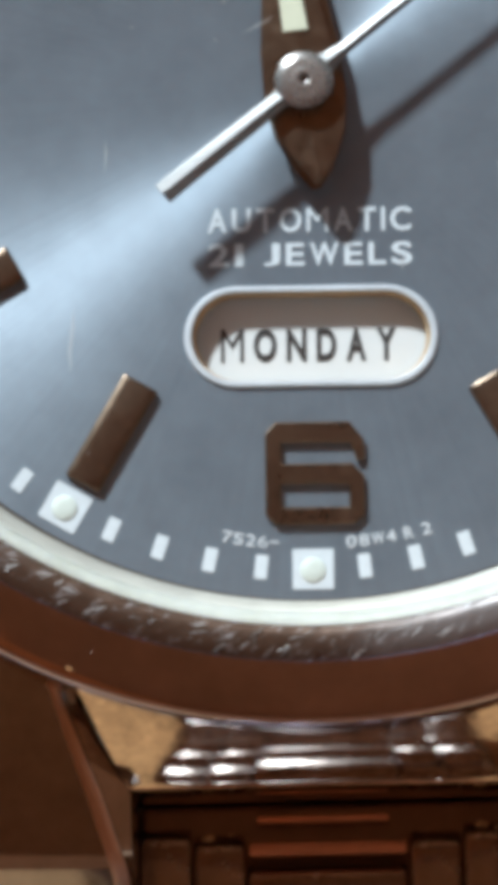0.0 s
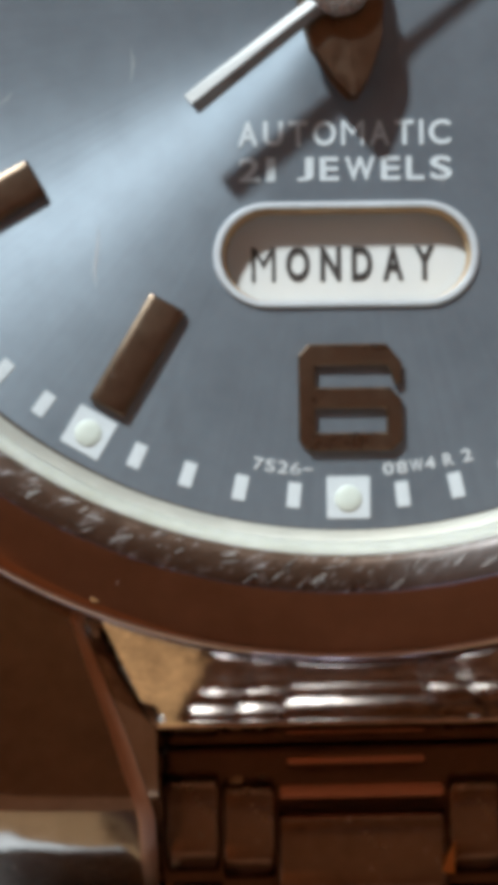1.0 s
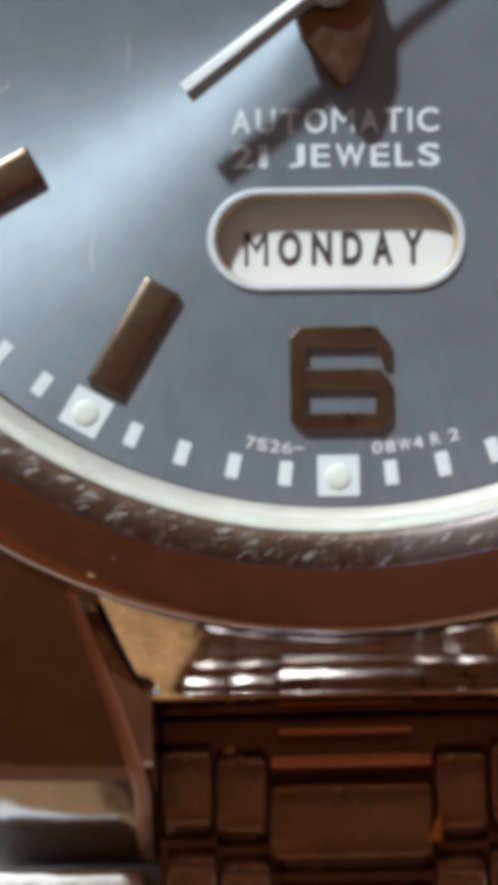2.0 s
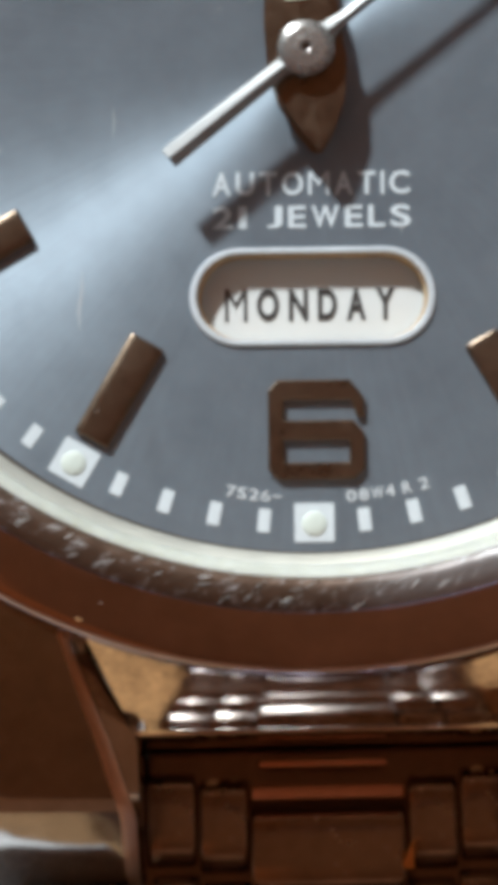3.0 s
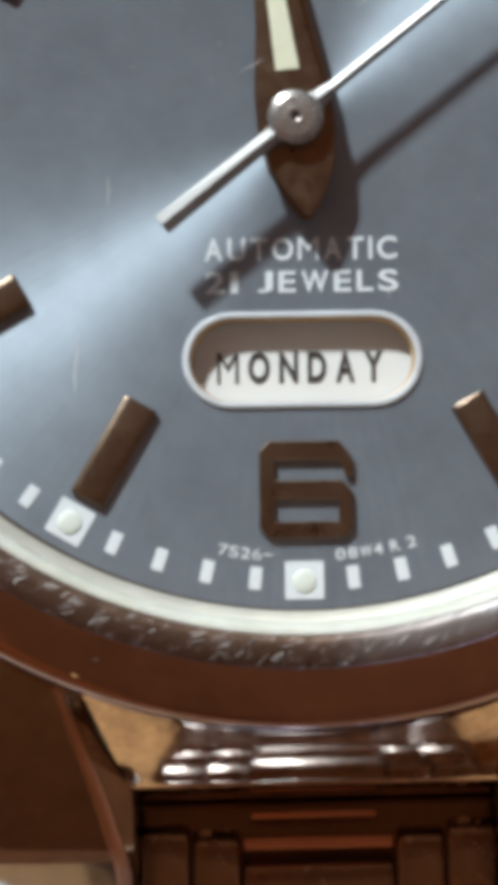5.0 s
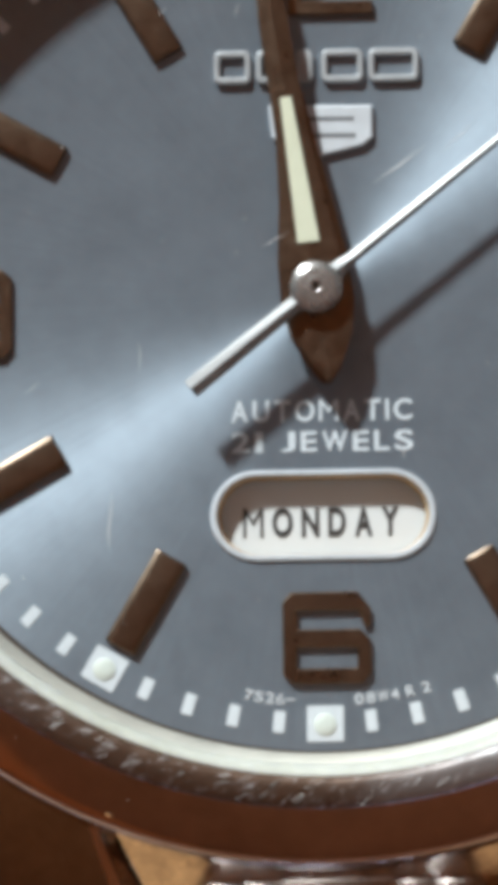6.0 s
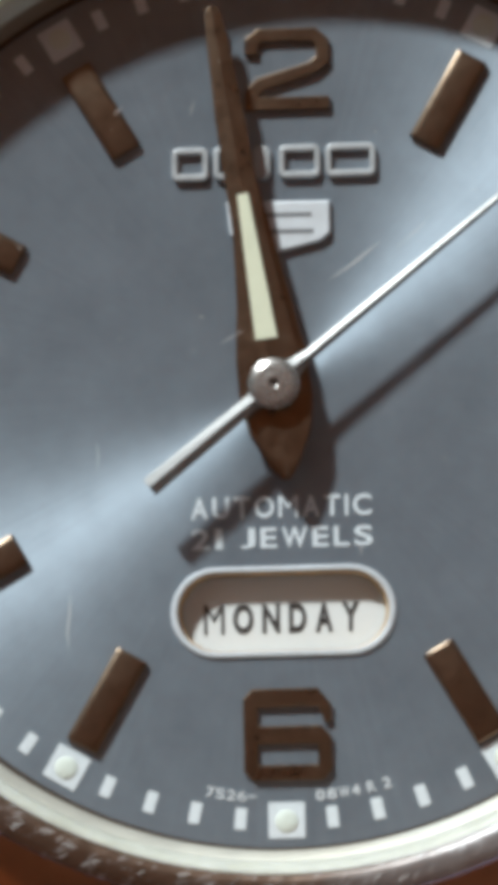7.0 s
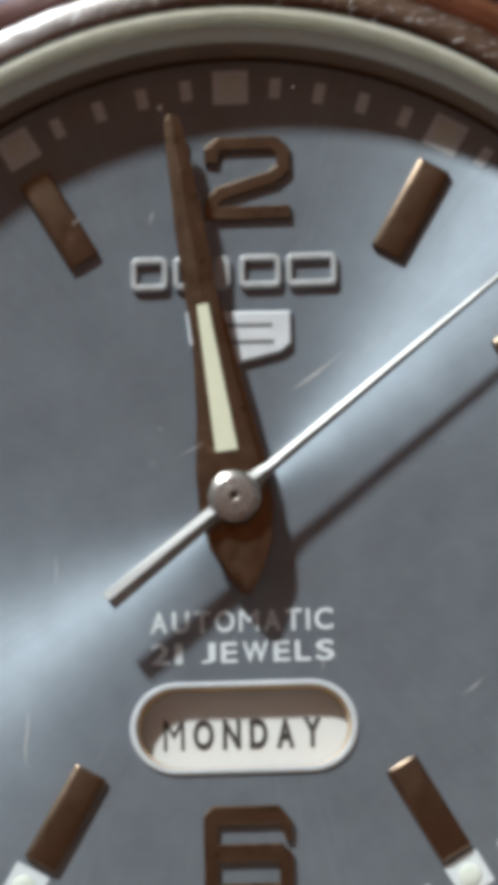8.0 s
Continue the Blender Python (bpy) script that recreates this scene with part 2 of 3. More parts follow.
def plate(loops, z0, z1, bevel=0.0, segments=2):
    """A flat piece in mm with the given outline and holes, its top edge rounded."""
    curve = bpy.data.curves.new("outline", "CURVE")
    curve.dimensions = "2D"
    curve.fill_mode = "BOTH"
    for loop in loops:
        s = curve.splines.new("POLY")
        s.points.add(len(loop) - 1)
        for p, (x, y) in zip(s.points, loop):
            p.co = (x * MM, y * MM, 0, 1)
        s.use_cyclic_u = True
    curve.extrude = max((z1 - z0) / 2 - bevel, 0) * MM
    curve.bevel_depth = bevel * MM
    curve.bevel_resolution = segments
    curve.offset = -bevel * MM
    ob = bpy.data.objects.new("outline", curve)
    scene.collection.objects.link(ob)
    mesh = bpy.data.meshes.new_from_object(ob.evaluated_get(bpy.context.evaluated_depsgraph_get()))
    bpy.data.objects.remove(ob)
    bpy.data.curves.remove(curve)
    mesh.transform(Matrix.Translation((0, 0, (z0 + z1) / 2 * MM)))
    mesh.polygons.foreach_set("use_smooth", [False] * len(mesh.polygons))
    return mesh


def glyph(char, heavy):
    """One character of the built-in font as a bmesh of unit height and width."""
    curve = bpy.data.curves.new("words", "FONT")
    curve.body = char
    curve.offset = heavy
    ob = bpy.data.objects.new("words", curve)
    scene.collection.objects.link(ob)
    mesh = bpy.data.meshes.new_from_object(ob.evaluated_get(bpy.context.evaluated_depsgraph_get()))
    bpy.data.objects.remove(ob)
    bpy.data.curves.remove(curve)
    bm = bmesh.new()
    bm.from_mesh(mesh)
    bpy.data.meshes.remove(mesh)
    bmesh.ops.remove_doubles(bm, verts=bm.verts, dist=1e-5)
    for f in bm.faces:
        f.smooth = False
    xs, ys = [v.co.x for v in bm.verts], [v.co.y for v in bm.verts]
    for v in bm.verts:
        v.co = Vector(((v.co.x - min(xs)) / (max(xs) - min(xs)), (v.co.y - min(ys)) / (max(ys) - min(ys)), 0))
    return bm


WIDE = {"I": 0.2, "1": 0.42, "J": 0.8, "L": 0.85, "E": 0.9, "T": 0.95, "M": 1.15, "W": 1.4, "O": 1.15, "C": 1.1, " ": 0.45}


def lettering(text, x0, x1, y0, y1, z, thick=0.02, heavy=0.0, gap=0.28):
    """Words in the built-in font, letter by letter, fitted into a rectangle in mm."""
    bm = bmesh.new()
    widths = [WIDE.get(c, 1.0) for c in text]
    unit = (x1 - x0) / (sum(widths) + gap * (len(text) - 1))
    x = x0
    for c, w in zip(text, widths):
        if c != " ":
            one = glyph(c, 0.0 if c == "M" else heavy)
            for v in one.verts:
                v.co = Vector(((x + v.co.x * w * unit) * MM, (y0 + v.co.y * (y1 - y0)) * MM, z * MM))
            out = bmesh.ops.extrude_face_region(one, geom=list(one.faces))
            for v in out["geom"]:
                if isinstance(v, bmesh.types.BMVert):
                    v.co.z += thick * MM
            bmesh.ops.recalc_face_normals(one, faces=one.faces)
            data = bpy.data.meshes.new("letter")
            one.to_mesh(data)
            one.free()
            bm.from_mesh(data)
            bpy.data.meshes.remove(data)
        x += (w + gap) * unit
    return bm


def stroke(path, width):
    """The outline of a line of the given width along a path, with mitred corners."""
    left, right = [], []
    for k, p in enumerate(path):
        p = Vector(p)
        a = (p - Vector(path[k - 1])).normalized() if k else (Vector(path[1]) - p).normalized()
        b = (Vector(path[k + 1]) - p).normalized() if k < len(path) - 1 else a
        m = (a + b).normalized()
        n = Vector((-m.y, m.x)) * (width / 2 / max(0.5, m.dot(a)))
        left.append(tuple(p + n))
        right.append(tuple(p - n))
    return left + right[::-1]


def stadium(cx, cy, w, h, steps=14):
    pts = []
    r = h / 2
    for side in (1, -1):
        for k in range(steps + 1):
            a = -math.pi / 2 + math.pi * k / steps
            pts.append((cx + side * (w / 2 - r + r * math.cos(a)), cy + side * r * math.sin(a)))
    return pts


def rounded(x0, x1, y0, y1, r, steps=4):
    pts = []
    for cx, cy, a0 in ((x1 - r, y1 - r, 0), (x0 + r, y1 - r, 90), (x0 + r, y0 + r, 180), (x1 - r, y0 + r, 270)):
        for k in range(steps + 1):
            a = radians(a0 + 90 * k / steps)
            pts.append((cx + r * math.cos(a), cy + r * math.sin(a)))
    return pts


# ---- room ----
# unseen room, added for warm bounce and brown reflections in the steel
FLOOR_Z, CEIL_Z, T = -0.75, 1.6, 0.15
XL, XR, YB, YF = -2.0, 2.0, -2.2, 1.2


def setting(name, bm, mat, label, category):
    return tagged(part(name, bm, mat), label, category, kind="structure")


# ground outside the window, out to the horizon; added to bounce warm light
ground_mat = wear(material("dry_ground", (0.48, 0.24, 0.11), 0.9), 0.6, 0.25, 0.2, 0.05, 6, distance=0.02)
setting("ground", box(-400, 400, -400, 400, FLOOR_Z - 0.3, FLOOR_Z - 0.1), ground_mat, "unseen tan ground added to bounce warm light into the room", "ground")
setting("floor", box(XL - T, XR + T, YB - T, YF + T, FLOOR_Z - 0.1, FLOOR_Z), floor_wood, "brown wooden floor of the room", "floor")
setting("ceiling", box(XL - T, XR + T, YB - T, YF + T, CEIL_Z, CEIL_Z + 0.1), ceiling_wood, "dark brown wooden ceiling above the table", "ceiling")
# unseen panel, added so the bezel's west side reflects orange
setting("bounce_panel", box(XL, -0.63, YB, -0.1, CEIL_Z - 0.02, CEIL_Z), panel_orange, "unseen orange panel added for the bezel to reflect", "ceiling panel")
setting("wall_west", box(XL - T, XL, YB - T, YF + T, FLOOR_Z, CEIL_Z), wall_paint, "plain warm brown painted wall", "wall")
setting("wall_east", box(XR, XR + T, YB - T, YF + T, FLOOR_Z, CEIL_Z), wall_paint, "plain warm brown painted wall", "wall")
setting("wall_south", box(XL, XR, YB - T, YB, FLOOR_Z, CEIL_Z), wall_paint, "plain warm brown painted wall", "wall")
north = bmesh.new()
WX0, WX1, WZ0, WZ1 = -1.9, 1.9, -0.70, 1.3
for x0, x1, z0, z1 in ((XL, WX0, FLOOR_Z, CEIL_Z), (WX1, XR, FLOOR_Z, CEIL_Z), (WX0, WX1, FLOOR_Z, WZ0), (WX0, WX1, WZ1, CEIL_Z)):
    piece = box(x0, x1, YF, YF + T, z0, z1)
    m = bpy.data.meshes.new("piece")
    piece.to_mesh(m)
    piece.free()
    north.from_mesh(m)
    bpy.data.meshes.remove(m)
setting("wall_north", north, wall_paint, "brown painted wall with an open window", "wall")

table = tagged(new("table"), "tan wooden table in the sun, under the wristwatch", "table")
part("tabletop", box(-0.6, 0.6, -0.5, 0.35, -0.03, -0.0014, bevel=0.004), table_wood, table)
for x in (-0.55, 0.55):
    for y in (-0.45, 0.3):
        part("leg", box(x - 0.025, x + 0.025, y - 0.025, y + 0.025, FLOOR_Z, -0.03), table_wood, table)

# ---- cloth under the watch ----
def cloth_mesh():
    bm = bmesh.new()
    xs = np.concatenate([np.linspace(-34, -6, 50), np.linspace(-5.7, -4.7, 8), np.linspace(-4, 4, 14), np.linspace(4.9, 5.9, 8), np.linspace(6.5, 34, 40)]) * MM
    ys = np.concatenate([np.linspace(-34, -24.7, 30), np.linspace(-24.5, -22.0, 26), np.linspace(-21.5, 32, 70)]) * MM
    nx, ny = len(xs) - 1, len(ys) - 1
    grid = []
    for i in range(nx + 1):
        col = []
        for j in range(ny + 1):
            x, y = float(xs[i]), float(ys[j])
            far = max(0.0, math.hypot(x, y + 0.003) - 0.027) / 0.02
            n = noise.noise(Vector((x * 70, y * 70, 2.0))) * 0.0009 + noise.noise(Vector((x * 260, y * 260, 5.0))) * 0.0003
            frill = noise.noise(Vector((x * 130, y * 130, 9.0))) * 0.0018
            # bunched up against the end of each lug
            up = float(np.interp(y / MM, (-31, -29, -27, -24.8, -23.6, -22.75, -22.45, -22.27, -22.15), (0, 0.5, 2.6, 5.3, 6.4, 6.8, 6.7, 6.1, 0)))
            up *= float(np.interp(abs(x) / MM, (4.8, 5.15, 5.6, 10, 18, 26), (0, 0.9, 1, 1, 0.8, 0)))
            crease = (noise.noise(Vector((x * 420 + y * 300, y * 700, 3.0))) * 0.00035 + noise.noise(Vector((x * 1500, y * 1500, 7.0))) * 0.00012) * min(1.0, up / 4)
            col.append(bm.verts.new((x + frill * (i in (0, nx)), y + frill * (j in (0, ny)), -0.0004 + up * MM + crease + max(-0.0006, n * min(1.0, far)))))
        grid.append(col)
    for i in range(nx):
        for j in range(ny):
            bm.faces.new((grid[i][j], grid[i + 1][j], grid[i + 1][j + 1], grid[i][j + 1]))
    out = bmesh.ops.extrude_face_region(bm, geom=list(bm.faces))
    for v in out["geom"]:
        if isinstance(v, bmesh.types.BMVert):
            v.co.z -= 0.0007
    bmesh.ops.recalc_face_normals(bm, faces=bm.faces)
    return bm


cloth_mat = wear(material("pale_cloth", (0.80, 0.80, 0.78), 0.85), 320, 0.22, 0.6, 0.05, 7, distance=0.0003)
tagged(smooth(part("cloth", cloth_mesh(), cloth_mat), 60), "pale grey wrinkled cloth spread under the wristwatch", "cloth")

# ---- wristwatch ----
DIAL_Z = 0.0095
watch = tagged(new("wristwatch"), "worn steel automatic wristwatch with a blue-grey sunray dial", "wristwatch")
watch.location = (0, 0, DIAL_Z)

# case: a drum under the bezel and a cushion-shaped flank at each side, with notches for the bracelet
NOTCH = 4.98
# the case and bracelet sit turned a little against the dial
CASE_TURN = radians(0.7)


def case_rows():
    """Cross-sections of one flank of the case, in mm, along y."""
    lean = ((12.0, 0), (15.0, 10), (16.5, 18), (18.0, 21), (19.6, 23), (20.05, 27), (20.2, 48), (21.4, 48.6), (21.5, 51), (22.15, 54.5), (22.3, 70), (22.5, 80))
    ys = [-22.5, -22.46, -22.38, -22.22, -22.0, -21.85, -21.7, -21.4, -21.0, -20.6, -20.3, -20.1, -19.8, -19.4, -18.8, -18.3, -17.5, -16.6, -15.7, -14.5, -12, -9, -6, -3]

    def fall(a):
        z, step = 0.0, 0.02
        for k in range(int(max(0.0, a - 12.0) / step + 0.5)):
            z += step * math.tan(radians(float(np.interp(12.0 + (k + 0.5) * step, [p for p, _ in lean], [q for _, q in lean]))))
        return z

    def pull(a):
        return float(np.interp(a, (0, 17, 18.3, 19.4, 20.3, 21.4, 22.0, 22.5), (0, 17, 18.25, 19.28, 20.12, 21.08, 21.5, 21.85)))

    rows = []
    for y in ys + [0] + [-v for v in reversed(ys)]:
        a = abs(y)
        top = 0.36 - fall(a)
        outer = 17.9 - 0.0172 * a * a
        inner = min(NOTCH + max(0.0, 18.3 - a) * 0.55, 10.0)
        y = math.copysign(pull(a), y)
        ridge = float(np.interp(a, (8.0, 15.3, 17.1, 18.5, 20.6, 22.5), (11.0, 7.07, 6.38, 5.87, 5.24, 5.10)))
        ridge = max(ridge, inner + 0.3)
        wide = float(np.interp(a, (14, 15.6, 17, 19, 20.3, 22), (0.02, 0.03, 0.13, 0.2, 0.22, 0.22)))
        low = 0.30 + 0.62 * (ridge - 0.2 - inner)
        rows.append([(inner + 0.02, y, -8.2), (inner, y, top - low - 0.14), (inner + 0.05, y, top - low), (ridge - 0.2, y, top - 0.26), (ridge - 0.15, y, top - 0.15), (ridge + wide - 0.06, y, top - 0.02),
                     (ridge + wide, y, top), ((ridge + outer) / 2, y, top + 0.02), (outer - 1.2, y, top - 0.05), (outer - 0.4, y, top - 0.35),
                     (outer - 0.08, y, top - 0.9), (outer, y, top - 2.2), (outer - 0.4, y, min(-6.4, top - 2.6)), (outer - 2.5, y, -8.2)])
    return rows


def add_loft(bm, rows, flip):
    grid = [[bm.verts.new((flip * x * MM, y * MM, z * MM)) for x, y, z in row] for row in rows]
    n = len(grid[0])
    for one, two in zip(grid, grid[1:]):
        for j in range(n):
            bm.faces.new((one[j], one[(j + 1) % n], two[(j + 1) % n], two[j]))
    bm.faces.new(grid[0])
    bm.faces.new(grid[-1])


case = bmesh.new()
for flip in (1, -1):
    add_loft(case, case_rows(), flip)
bmesh.ops.recalc_face_normals(case, faces=case.faces)
smooth(part("case", case, polished, watch, "polished cushion-shaped steel case with worn edges"), 26).rotation_euler.z = CASE_TURN

# paler and pinker than the case, painting the warm highlight along the edge
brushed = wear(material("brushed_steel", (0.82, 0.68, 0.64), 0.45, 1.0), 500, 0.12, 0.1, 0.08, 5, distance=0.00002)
sections = [row for row in case_rows() if -21.9 < row[0][1] < -14]
for flip in (1, -1):
    for end in (1, -1):
        strip = bmesh.new()
        edge = [[Vector((flip * (x + dx), end * y, z + dz)) * MM for (x, y, z), dx, dz in ((row[4], -0.02, 0.0), (row[4], 0.0, 0.03), (row[5], 0.0, 0.03), (row[6], 0.03, 0.01), (row[6], 0.03, -0.05))] for row in sections]
        edge = [[strip.verts.new(v) for v in row] for row in edge]
        for one, two in zip(edge, edge[1:]):
            for j in range(4):
                strip.faces.new((one[j], one[j + 1], two[j + 1], two[j]))
        bmesh.ops.recalc_face_normals(strip, faces=strip.faces)
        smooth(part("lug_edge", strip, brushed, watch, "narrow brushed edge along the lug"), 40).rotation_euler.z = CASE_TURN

drum = lathe([(12.0, -0.9), (16.5, 0.28), (17.06, 0.28), (17.08, 0.0), (17.0, -8.0), (16.0, -9.8), (12.0, -9.8)], 240)
smooth(part("case_band", drum, flank_steel, watch, "steel drum of the case"), 40)


def flank_mesh(end):
    """The nearly flat slope between two lugs: from under the bezel down to a straight lip, in mm."""
    bm = bmesh.new()
    lip = 18.08

    def spot(side, u):
        x = 0.0
        for _ in range(6):
            y0 = math.sqrt(16.7 ** 2 - x * x)
            y = y0 + (lip - y0) * u
            x = side * (5.1 + 0.5 * (lip - y))
        v = y - 17.1
        return x, y, -1.63 * (v + 0.15 * max(v, 0.0) * (v - 1.0) - 0.13 * min(v, 0.0)) - 0.0065 * x * x

    cols = []
    for k in range(61):
        side = -1 + k / 30
        col = [spot(side, j / 16) for j in range(17)]
        x, y, z = col[-1]
        col += [(x, y + 0.04, z - 0.03), (x, y + 0.06, z - 0.1), (x, y + 0.05, -7.5), (x, y - 0.8, -8.2), (col[0][0], col[0][1], -8.2)]
        cols.append([bm.verts.new((x * MM, -end * y * MM, z * MM)) for x, y, z in col])
    n = len(cols[0])
    for one, two in zip(cols, cols[1:]):
        for j in range(n):
            bm.faces.new((one[j], one[(j + 1) % n], two[(j + 1) % n], two[j]))
    bm.faces.new(cols[0])
    bm.faces.new(cols[-1])
    bmesh.ops.recalc_face_normals(bm, faces=bm.faces)
    return bm


for end in (1, -1):
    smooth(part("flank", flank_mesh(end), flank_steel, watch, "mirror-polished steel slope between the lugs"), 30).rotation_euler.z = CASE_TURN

bezel = lathe([(15.46, 2.22), (15.50, 2.28), (15.62, 2.27), (16.72, 2.00), (16.92, 1.93), (17.02, 1.82), (17.06, 1.66), (17.07, 0.55), (17.0, 0.42), (15.0, 0.35), (15.0, 2.0)], 240)
smooth(part("bezel", bezel, bezel_steel, watch, "smooth polished steel bezel ring"), 40)

edge = lathe([(14.55, 2.18), (14.60, 2.30), (14.70, 2.38), (14.83, 2.41), (14.98, 2.41), (15.14, 2.39), (15.30, 2.35), (15.46, 2.27), (15.46, 1.9), (14.55, 1.9)], 720)
for v in edge.verts:
    if v.co.z > 2.2 * MM:
        r = v.co.xy.length / MM
        around = math.atan2(v.co.x, v.co.y) * 15.0
        rough = noise.noise(Vector((around * 1.9 + r * 2.2, r * 1.3, 0.0))) * 0.02 + noise.noise(Vector((around * 5.0 + r * 5.0, r * 2.0, 4.0))) * 0.010
        v.co.z += rough * MM
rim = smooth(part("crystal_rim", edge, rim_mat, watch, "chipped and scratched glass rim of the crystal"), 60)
rim.visible_shadow = False


def sliver(bm, points, width, z, lift=0.012):
    """A thin raised scar along points in mm, pointed at both ends."""
    last = len(points) - 1
    rows = []
    for k, (x, y) in enumerate(points):
        a = Vector(points[max(k - 1, 0)])
        b = Vector(points[min(k + 1, last)])
        side = Vector((-(b - a).y, (b - a).x)).normalized() * width / 2 * (0.15 + math.sin(math.pi * k / last))
        h = z(math.hypot(x, y))
        rows.append([bm.verts.new(Vector(q) * MM) for q in ((x + side.x, y + side.y, h), (x, y, h + lift), (x - side.x, y - side.y, h))])
    for one, two in zip(rows, rows[1:]):
        for j in (0, 1):
            bm.faces.new((one[j], one[j + 1], two[j + 1], two[j]))


def rim_height(r):
    return float(np.interp(r, (14.55, 14.62, 14.75, 14.98, 15.3, 15.46), (2.20, 2.33, 2.41, 2.42, 2.36, 2.28)))


chance = random.Random(11)
scars = bmesh.new()
for k in range(260):
    a = chance.uniform(0, 360)
    r0 = chance.uniform(14.62, 15.2)
    dr = chance.uniform(0.08, 0.42)
    da = chance.uniform(0.2, 2.2)
    pts = []
    for u in (0, 0.33, 0.66, 1):
        r, b = min(max(r0 + dr * u, 14.6), 15.43), radians(a + da * u)
        pts.append((r * math.sin(b), r * math.cos(b)))
    sliver(scars, pts, chance.uniform(0.010, 0.034), rim_height, 0.003 if chance.random() < 0.7 else 0.012)
bmesh.ops.recalc_face_normals(scars, faces=scars.faces)
tagged(part("rim_wear", scars, scar_mat, rim, "pale scratches in the rim"), kind="stuff")

gasket_bsdf = gasket_mat.node_tree.nodes["Principled BSDF"]
gasket_bsdf.inputs["Subsurface Weight"].default_value = 0.8
gasket_bsdf.inputs["Subsurface Radius"].default_value = (1.0, 0.95, 0.75)
gasket_bsdf.inputs["Subsurface Scale"].default_value = 0.002
gasket = lathe([(14.12, 1.56), (14.13, 1.66), (14.22, 1.81), (14.36, 1.99), (14.44, 2.05), (14.55, 2.09), (14.56, 1.3), (14.12, 1.3)], 240)
smooth(part("gasket", gasket, gasket_mat, watch, "cream sealing ring under the crystal"), 50)

bevel_steel = wear(material("bevel_steel", (0.66, 0.645, 0.585), 0.6, 0.75), 300, 0.08, 0.1, 0.06)
bevel = lathe([(13.77, 1.15), (13.79, 1.24), (14.06, 1.53), (14.115, 1.57), (14.115, 1.0), (13.77, 1.0)], 240)
smooth(part("inner_bevel", bevel, bevel_steel, watch, "satin steel bevel under the sealing ring"), 40)

rehaut = lathe([(13.70, -0.02), (13.76, 1.14), (13.84, 0.99), (13.86, -0.5), (13.70, -0.5)], 240)
smooth(part("inner_ring", rehaut, ring_steel, watch, "dark polished inner ring round the dial"), 30)

crystal = lathe([(0.02, 2.42), (8.0, 2.42), (13.0, 2.41), (14.5, 2.36), (14.5, 2.12), (13.0, 2.12), (0.02, 2.12)], 120)
crystal_ob = smooth(part("crystal", crystal, glass, watch, "clear scratched watch crystal"), 40)
crystal_ob.visible_shadow = False

hairs = ([(-6.0, -6.35), (-6.02, -6.9), (-6.1, -7.5), (-6.06, -8.0)], [(-1.66, 0.84), (-1.2, 1.1), (-0.8, 1.32)], [(1.61, 2.7), (2.45, 3.25), (3.21, 3.88)],
         [(-2.35, 7.8), (-2.28, 8.05), (-2.2, 8.3)], [(-8.5, -3.35), (-8.25, -3.2), (-8.1, -3.0)], [(-5.2, -1.9), (-5.15, -2.3), (-5.2, -2.8)], [(2.35, -5.1), (2.4, -5.3), (2.38, -5.5)],
         [(6.3, -6.3), (6.7, -6.0), (7.0, -5.75)], [(3.6, 3.6), (4.2, 4.1), (4.7, 4.6)], [(-4.3, 8.2), (-4.5, 8.0), (-4.6, 7.9)])
for k, line in enumerate(hairs):
    bm = bmesh.new()
    sliver(bm, line, 0.042 if k in (0, 2) else 0.028, lambda r: 2.42)
    bmesh.ops.recalc_face_normals(bm, faces=bm.faces)
    part("scratch", bm, hairline, crystal_ob, "fine pale scratch")

dust_mat = material("dust", (0.78, 0.76, 0.72), 0.8)
dust = bmesh.new()
chance = random.Random(5)
for k in range(70):
    a = chance.uniform(0, 2 * math.pi)
    r = math.sqrt(chance.random()) * 14.2 if k < 48 else chance.uniform(15.6, 16.2)
    z = 2.422 if k < 48 else 2.32 - (r - 15.4) * 0.245
    size = chance.uniform(0.012, 0.032)
    spin = chance.uniform(0, 6)
    ring = []
    for j in range(5):
        b = spin + 2 * math.pi * j / 5
        q = size * chance.uniform(0.6, 1.3)
        ring.append(dust.verts.new(((r * math.sin(a) + q * math.cos(b)) * MM, (r * math.cos(a) + q * math.sin(b)) * MM, z * MM)))
    peak = dust.verts.new((r * math.sin(a) * MM, r * math.cos(a) * MM, (z + size * 0.5) * MM))
    for j in range(5):
        dust.faces.new((ring[j], ring[(j + 1) % 5], peak))
tagged(part("dust", dust, dust_mat, watch, "specks of pale dust"), kind="stuff")

# dial
WIN_Y = -6.61
disc = []
for k in range(160):
    a = 2 * math.pi * k / 160
    disc.append((13.71 * math.sin(a), 13.71 * math.cos(a)))
dial = part("dial", plate([disc, stadium(0.02, WIN_Y, 6.2, 2.34)], -0.4, 0.0), dial_mat, watch, "blue-grey sunray-brushed dial")


def ring_of_loops(loops):
    """A closed band through equal outlines, each with its height, in mm."""
    bm = bmesh.new()
    rings = [[bm.verts.new((x * MM, y * MM, z * MM)) for x, y in pts] for pts, z in loops]
    n = len(rings[0])
    for k, one in enumerate(rings):
        two = rings[(k + 1) % len(rings)]
        for j in range(n):
            bm.faces.new((one[j], one[(j + 1) % n], two[(j + 1) % n], two[j]))
    bmesh.ops.recalc_face_normals(bm, faces=bm.faces)
    return bm


